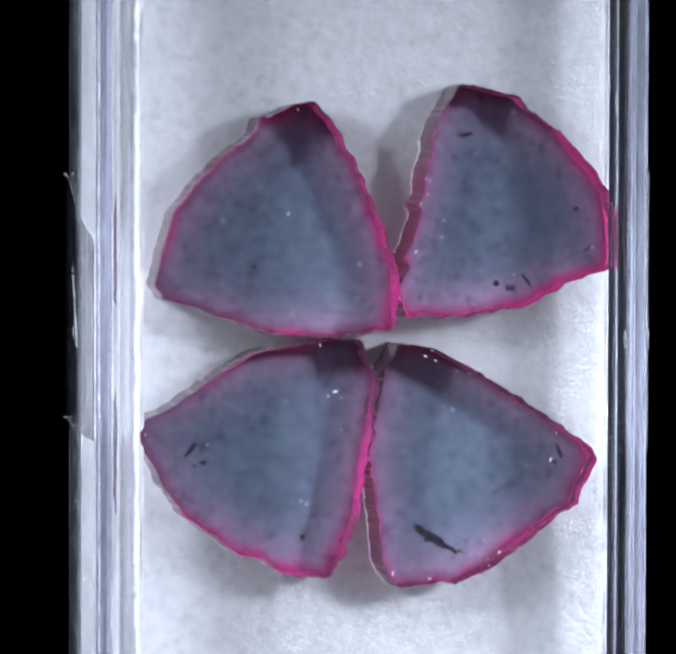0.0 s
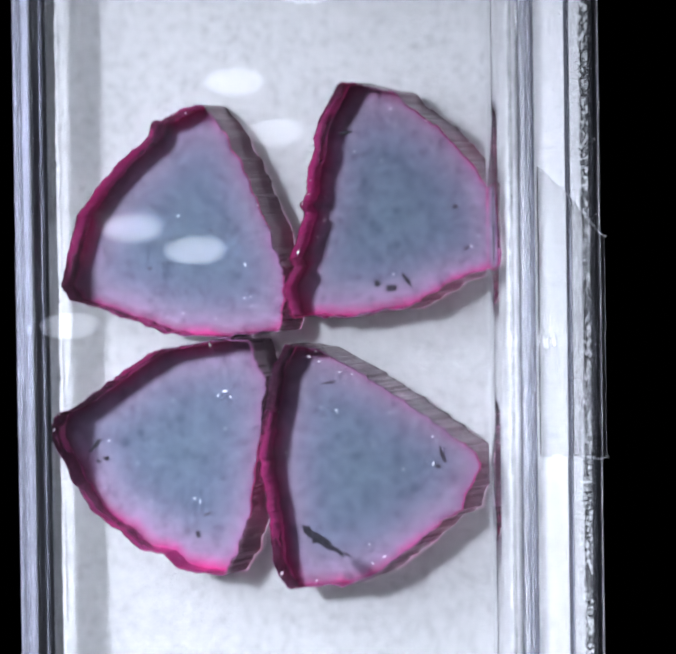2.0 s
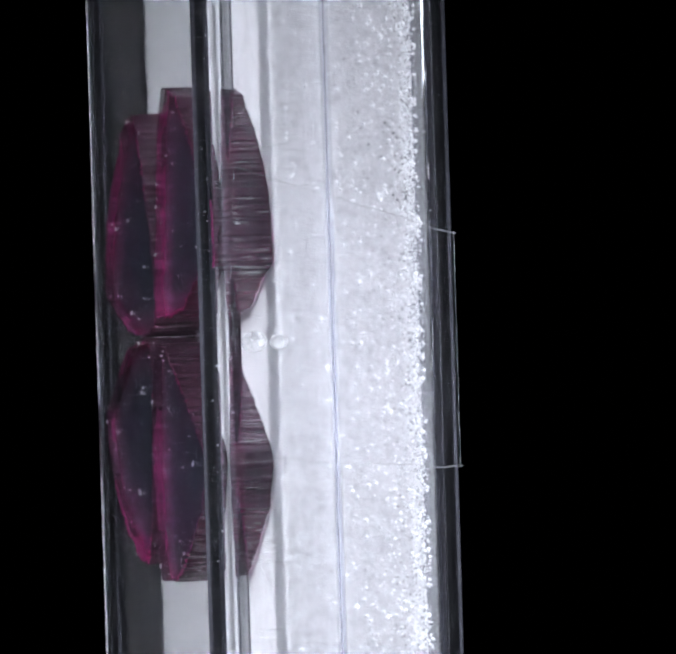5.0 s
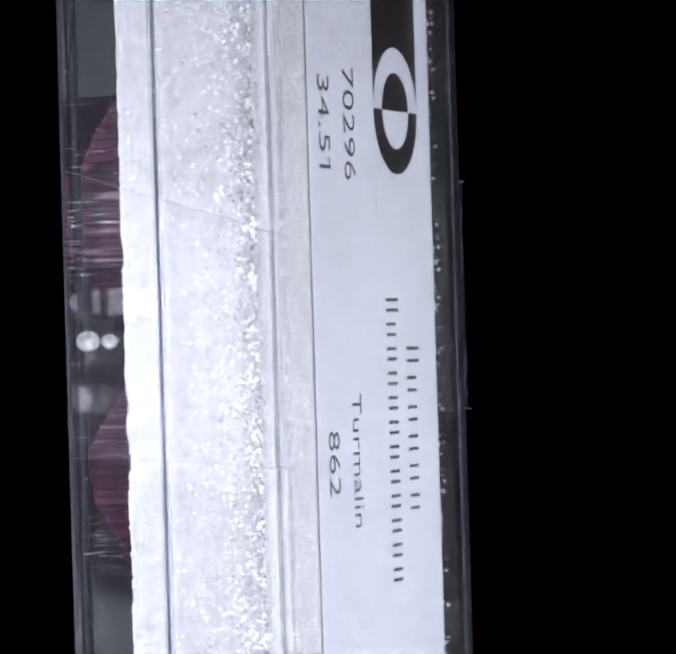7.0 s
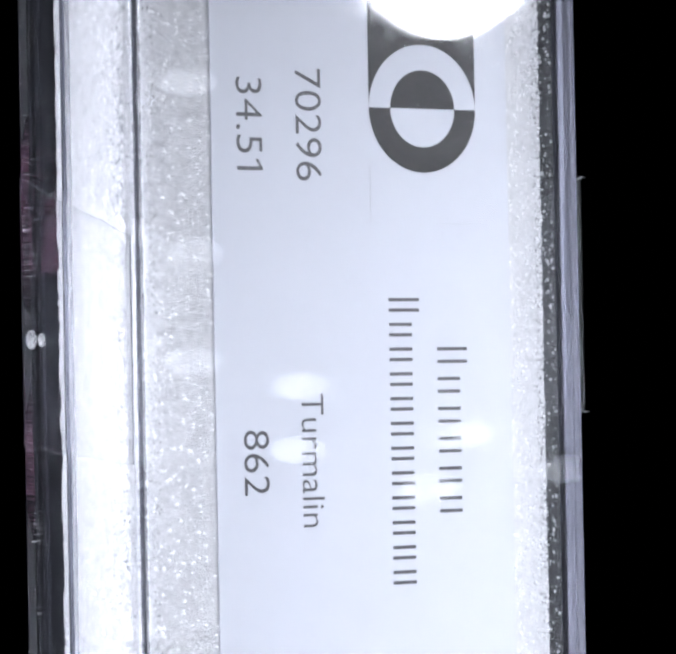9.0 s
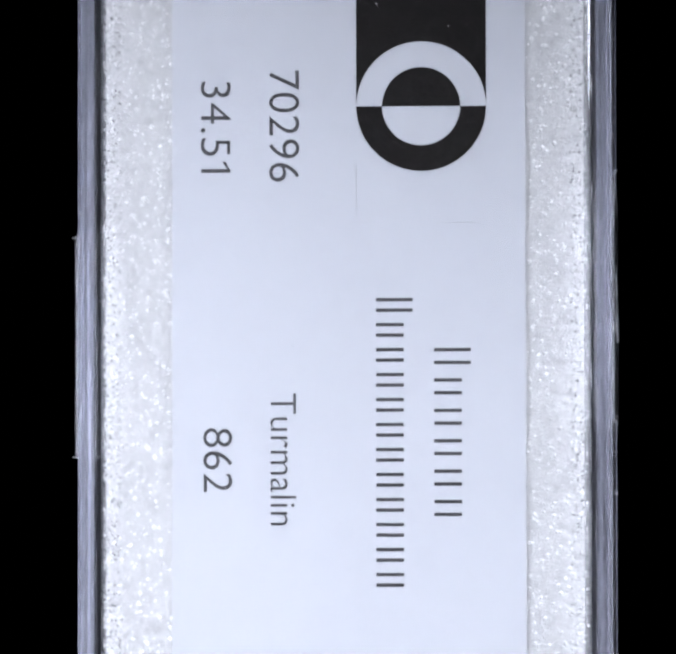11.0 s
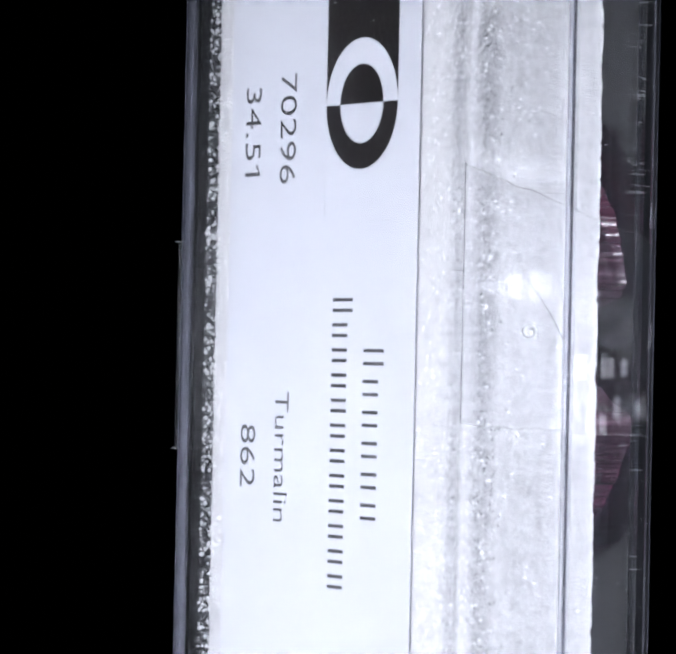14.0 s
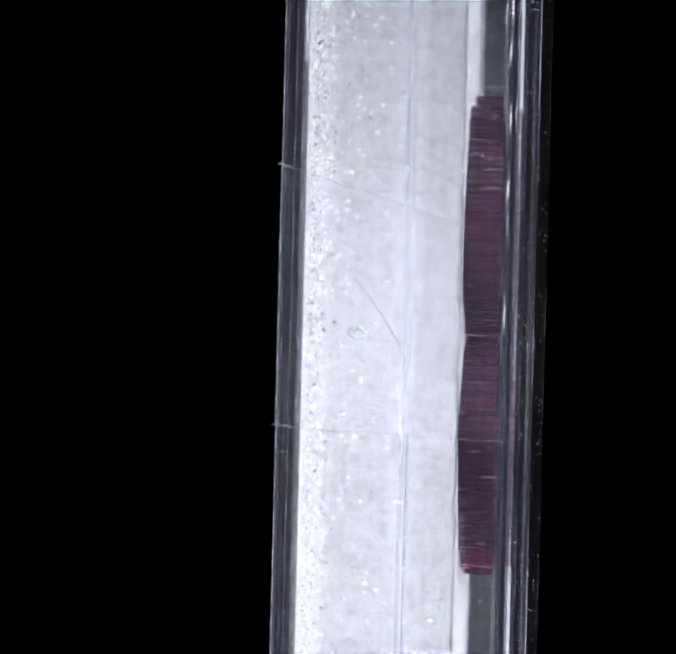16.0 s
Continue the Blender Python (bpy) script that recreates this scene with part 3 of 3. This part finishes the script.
SLICES = [
    ("polished tourmaline slice with pink rim and grey-blue core, flat base",
     [(-4.6, 15.3), (-2.9, 13.2), (-1.4, 10.4), (0.1, 7.0), (1.2, 3.8), (0.9, 0.3), (-3.0, -0.2), (-5.8, -0.2), (-7.8, 0.1), (-9.9, 0.9), (-12.3, 1.7), (-14.5, 2.3), (-15.3, 3.2), (-14.9, 4.7), (-13.9, 8.2), (-11.2, 11.2), (-8.6, 13.2), (-8.3, 14.1), (-5.7, 15.1)]),
    ("polished tourmaline slice with pink rim and teal-blue core, jagged side",
     [(5.4, 16.6), (9.2, 15.8), (9.8, 15.0), (11.4, 14.0), (13.9, 11.7), (15.6, 9.4), (16.1, 6.0), (16.0, 4.3), (13.9, 3.8), (12.5, 3.1), (9.6, 1.7), (5.9, 1.1), (1.6, 1.1), (1.0, 3.0), (1.8, 4.4), (1.5, 5.0), (2.1, 6.2), (2.6, 7.9), (2.2, 8.6), (3.0, 9.4), (2.7, 10.3), (3.4, 12.2), (3.3, 13.0), (3.9, 14.2), (4.7, 15.9)]),
    ("polished tourmaline slice with pink rim, blue core and chipped corner",
     [(-1.5, -0.4), (-0.2, -3.3), (-0.6, -5.0), (-1.0, -8.4), (-1.6, -12.1), (-2.5, -14.7), (-3.5, -16.2), (-7.1, -15.8), (-7.7, -15.0), (-10.0, -14.3), (-13.2, -12.0), (-14.6, -10.2), (-16.4, -6.4), (-15.6, -5.4), (-13.5, -4.5), (-11.2, -2.7), (-8.4, -1.2), (-4.1, -0.4)]),
    ("polished tourmaline slice with pink rim, pale core and black inclusion",
     [(1.1, -0.7), (3.3, -1.0), (5.9, -2.2), (9.6, -4.4), (13.4, -7.0), (14.4, -7.6), (14.8, -8.5), (13.1, -11.8), (12.0, -12.1), (10.4, -13.7), (7.3, -15.7), (5.8, -16.5), (1.0, -16.9), (0.1, -15.3), (-0.3, -12.1), (-0.9, -8.1), (-0.4, -5.0), (0.3, -2.2)]),
]


def speck(parent, name, x, z, length, width, turn, seed, mat, y=-12.78):
    """A small ragged flake inside or on a slice."""
    bm = bmesh.new()
    loops = []
    for d, s in ((0.0, 0.85), (0.05, 1.0), (0.12, 0.7)):
        lp = []
        for k in range(18):
            a = k * math.pi / 9
            w = 1 + 0.6 * noise.noise((math.cos(a) * 2.6, math.sin(a) * 2.6, seed)) + 0.7 * noise.noise((math.cos(a) * 6, math.sin(a) * 6, seed + 3))
            u, v = length / 2 * math.cos(a) * w * s, width / 2 * math.sin(a) * w * s
            c, n = math.cos(radians(turn)), math.sin(radians(turn))
            lp.append(Vector((x + u * c - v * n, y + d, z + u * n + v * c)) * MM)
        loops.append(lp)
    loft(bm, loops, True, True)
    return part(name, bm, mat, parent)


# ---- label ----
def label_card():
    thing = mover(tagged(new("label_card"), "white paper label with printed numbers and a black ring logo", "label"))
    bm = bmesh.new()
    block(bm, -12.8, 11.6, 1.86, 1.93, -28, 28)
    part("paper", bm, PAPER, thing)
    y0, y1 = 1.934, 1.95

    def writing(text, x0, x1, z0, z1):
        """Text that reads downwards; x0 baseline side, x1 top of the letters, z0 start, z1 end."""
        cu = bpy.data.curves.new("text", "FONT")
        cu.body, cu.size, cu.extrude, cu.offset = text, 1.0, 0.004, -0.008
        tmp = bpy.data.objects.new("text", cu)
        me = bpy.data.meshes.new_from_object(tmp)
        bpy.data.objects.remove(tmp)
        bpy.data.curves.remove(cu)
        co = np.zeros(len(me.vertices) * 3)
        me.vertices.foreach_get("co", co)
        co = co.reshape(-1, 3)
        lo, hi = co.min(0), co.max(0)
        u, v, w = ((co - lo) / (hi - lo)).T
        out = np.stack([x0 + (x1 - x0) * v, y0 + (y1 - y0) * w, z0 + (z1 - z0) * u], 1) * MM
        me.vertices.foreach_set("co", out.ravel())
        me.materials.append(GREY_INK)
        ob = new("writing", me)
        ob.parent = thing
        ob["label"] = "dark grey printed text " + text
    writing("70296", 4.88, 2.79, 17.71, 10.0)
    writing("34.51", 9.62, 7.55, 16.97, 10.64)
    writing("862", 9.46, 7.46, -7.02, -11.43)
    writing("Turmalin", 4.82, 3.04, -4.62, -13.73)
    bm = bmesh.new()
    for y in (y0, y1):
        bm.faces.new([bm.verts.new(Vector((x, y, z)) * MM) for x, z in ((7.55, 10.72), (7.75, 10.85), (8.15, 11.42), (7.90, 11.42))])
    part("writing", bm, GREY_INK, thing, "slanted flag of the printed figure one")
    for count, xa, xb, za, zb in ((6, -6.49, -8.4, -1.0, -13.55), (12, -2.49, -4.4, 2.34, -18.31)):
        for k in range(count):
            step = (zb - za) / count
            for off in (0.3, 0.72):
                bm = bmesh.new()
                z = za + step * (k + off)
                top = xb - 0.62 if k == 0 else xb
                block(bm, top, xa, y0, y1, z - 0.12, z + 0.12)
                part("printed_bar", bm, GREY_INK, thing)
    for name, xa, xb, za, zb in (("hairline", -1.17, -1.12, 7.2, 11.2), ("hairline", -9.6, -6.6, 7.12, 7.17), ("hairline", -1.9, -1.2, 7.1, 7.15),
                                 ("speck", 3.0, 3.07, 6.2, 6.27), ("speck", 3.2, 3.3, -1.4, -1.3), ("speck", 5.5, 5.57, 4.9, 4.97)):
        bm = bmesh.new()
        block(bm, xa, xb, y0, y1, za, zb)
        part(name, bm, PALE_INK if name == "hairline" else GREY_INK, thing, "faint grey printed hairline" if name == "hairline" else "tiny dark speck")
    cx, cz, big, small = -5.63, 15.18, 4.48, 2.70

    def arc(r, a0, a1, n=40):
        return [(cx + r * math.cos(radians(a0 + (a1 - a0) * k / n)), cz + r * math.sin(radians(a0 + (a1 - a0) * k / n))) for k in range(n + 1)]

    def shape(name, inner, outer):
        bm = bmesh.new()
        for y, flip in ((y0, 0), (y1, 1)):
            a = [bm.verts.new(Vector((x, y, z)) * MM) for x, z in inner]
            b = [bm.verts.new(Vector((x, y, z)) * MM) for x, z in outer]
            for i in range(len(a) - 1):
                q = [a[i], a[i + 1], b[i + 1], b[i]]
                if (q[0].co - q[3].co).length < 1e-7:
                    q = q[:3]
                bm.faces.new(q[::-1] if flip else q)
        part(name, bm, INK, thing, "black printed logo shape")
    up = arc(big, 0, 180)
    shape("logo_block", up, [(x, 27.5) for x, z in up])
    shape("logo_ring", arc(small, 180, 360), arc(big, 180, 360))
    half = arc(small, 0, 180)
    shape("logo_disc", [(x, cz) for x, z in half], half)
    return thing


# ---- build the things ----
turntable()
BOX = specimen_box()
foam_block()
bubble_field("foam_bubbles", 7000, 5, 2.4, SPARKLE, "tiny bubbles between foam and clear wall, their glints painted white")
bubble_field("foam_pores", 8000, 8, 1.0, PORE, "tiny grey metallic facets standing in for shaded pores along the foam's back edge", 0.5)
wall_flecks()
wall_scratches()
FLAKES = [
    [(-4.1, 6.9, 0.5, 0.15, -40), (-8.6, 4.4, 0.3, 0.25, 0), (-3.0, 10.2, 0.9, 0.1, -50)],
    [(13.2, 8.3, 0.4, 0.3, 20), (9.8, 3.5, 0.9, 0.3, -55), (7.7, 3.3, 0.5, 0.4, 10), (5.6, 13.2, 0.9, 0.28, 10), (14.0, 5.6, 0.6, 0.15, 40), (8.7, 3.0, 0.7, 0.5, 0)],
    [(-5.35, -13.4, 0.35, 0.6, 10), (-12.9, -7.6, 1.1, 0.3, 50), (-12.6, -8.6, 0.5, 0.2, -20), (-12.0, -8.4, 0.5, 0.3, 10), (-4.6, -12.0, 0.7, 0.15, 30)],
    [(2.6, -13.1, 1.0, 0.6, -60), (3.2, -13.5, 1.4, 0.7, -20), (3.9, -13.9, 1.3, 0.6, -42), (4.4, -14.2, 1.0, 0.35, -10), (4.9, -14.5, 0.6, 0.3, -50), (5.3, -14.5, 0.9, 0.12, -30), (12.1, -7.9, 1.1, 0.3, -65), (11.8, -8.6, 0.4, 0.3, 0), (4.2, -3.2, 1.1, 0.2, 10)],
]
GLINTS = [
    [(-6.4, 7.9, 0.45, 50), (-8.2, 9.8, 0.15, 0), (-1.6, 4.6, 0.35, -60), (-1.7, 2.4, 0.25, 20)],
    [(4.1, 7.5, 0.28, 0), (2.2, 5.4, 0.4, 60), (3.0, 9.2, 0.2, 30), (14.3, 5.7, 0.3, -30), (8.9, 3.9, 0.2, 40)],
    [(-3.2, -3.8, 0.55, 10), (-3.7, -4.1, 0.3, 70), (-2.8, -4.2, 0.25, -40), (-5.5, -11.0, 0.25, -50), (-11.8, -7.2, 0.3, 30)],
    [(2.9, -1.5, 0.35, -20), (3.6, -1.8, 0.3, -30), (5.0, -2.5, 0.25, -30), (11.5, -8.5, 0.5, 80), (8.0, -14.6, 0.35, 30), (0.7, -15.9, 0.4, 70), (3.2, -16.3, 0.3, 0)],
]
rnd = random.Random(11)
for k, (text, outline) in enumerate(SLICES):
    gem = mover(tagged(slice_mesh("tourmaline_slice", outline, 3.7 * k), text, "crystal slice", "tourmaline slices"))
    for i, f in enumerate(FLAKES[k]):
        ob = speck(gem, "inclusion", *f, i + 5 * k, BLACK)
        ob["label"] = "dark ragged inclusion in the crystal"
    mx, mz = sum(p[0] for p in outline) / len(outline), sum(p[1] for p in outline) / len(outline)
    # White flakes paint the glints of small chips on the polished face.
    for i in range(9):
        px, pz = outline[rnd.randrange(len(outline))]
        f = 0.98 - 0.6 * rnd.random() ** 2
        ob = speck(gem, "glint_chip", mx + (px - mx) * f, mz + (pz - mz) * f, 0.05 + 0.25 * rnd.random() ** 3, rnd.uniform(0.03, 0.09), rnd.uniform(0, 180), i + 40, SPARKLE, -12.93)
    for x, z, length, turn in GLINTS[k]:
        speck(gem, "glint_chip", x, z, length * 0.65, length * 0.28, turn, length * 9 + z, SPARKLE, -12.93)
tape_strip(1, (10.8, 6.1), (-7.9, -9.1), 1.0, "clear slanted tape strip over the box seam")
tape_strip(-1, (6.0, 10.6), (-7.0, -6.3), 2.0, "clear creased tape strip with a loose end")
# The second mark models the first one's reflection in the inner wall.
for side, y, z, s in ((1, -10.9, -0.5, 1.0), (1, -9.3, -0.55, 0.72), (-1, -2.5, -0.15, 0.72)):
    box_mark = part("gate_mark", gate_mark(side, y, z, s), FROST, BOX, "round moulding mark, or its modelled reflection, in the clear wall", True)
    box_mark.visible_shadow = False
# A whitish strand paints the glint of a crease in the tape.
crease = [(BX - wall_x(y) - 0.12, y, z) for y, z in ((-1.5, 4.2), (-2.4, 3.1), (-3.3, 2.0), (-4.2, 0.8), (-5.0, -0.5), (-5.3, -1.0))]
mover(tagged(strand("fibre", crease, 0.055, FROST), "thin whitish strand painting the glint of a tape crease on the side wall", "fibre")).visible_shadow = False
hair = [(9.3, -9.25, -14.0), (10.2, -9.2, -14.9), (11.4, -9.18, -15.7), (12.7, -9.2, -16.4), (14.4, -9.25, -16.7)]
mover(tagged(strand("hair", hair, 0.025, FIBRE), "fine grey hair lying on the foam", "hair"))
hair = [(9.2, -9.25, -14.2), (8.6, -9.2, -15.4), (7.9, -9.18, -16.6), (6.9, -9.2, -17.6)]
mover(tagged(strand("hair", hair, 0.02, FIBRE), "short pale hair lying on the foam", "hair"))
label_card()

# ---- what turns ----
LEAN = pose(0, 0, 0, 0, 0, 9.3) @ pose(0, 0, 0, 1.644)
TURN = [(0, 2.65), (0.5, -5.54), (1, -13.85), (1.5, -22.33), (2, -30.9), (2.5, -39.4), (3, -48.0), (3.5, -56.96), (4, -66.0), (4.5, -74.92),
        (5, -83.99), (5.5, -93.0), (6.0, -102.0), (6.5, -111.0), (7.0, -120.0), (7.5, -129.07), (8, -138.22), (8.5, -147.38), (9, -156.54),
        (9.5, -165.55), (10, -174.5), (10.5, -183.45), (11, -192.4), (11.5, -201.35), (12, -210.37), (12.5, -219.47), (13, -228.66),
        (13.5, -237.81), (14, -247.0), (14.5, -256.2), (15, -265.4), (15.5, -274.6), (16, -283.78)]


def motions():
    rows = [(t, pose(0.25 * MM, 0, H, 0.331) @ pose(0, 0, 0, 0, -0.18) @ pose(0, 0, 0, 0, 0, a) @ LEAN) for t, a in TURN]
    for ob in MOVERS:
        walk(ob, rows)


motions()
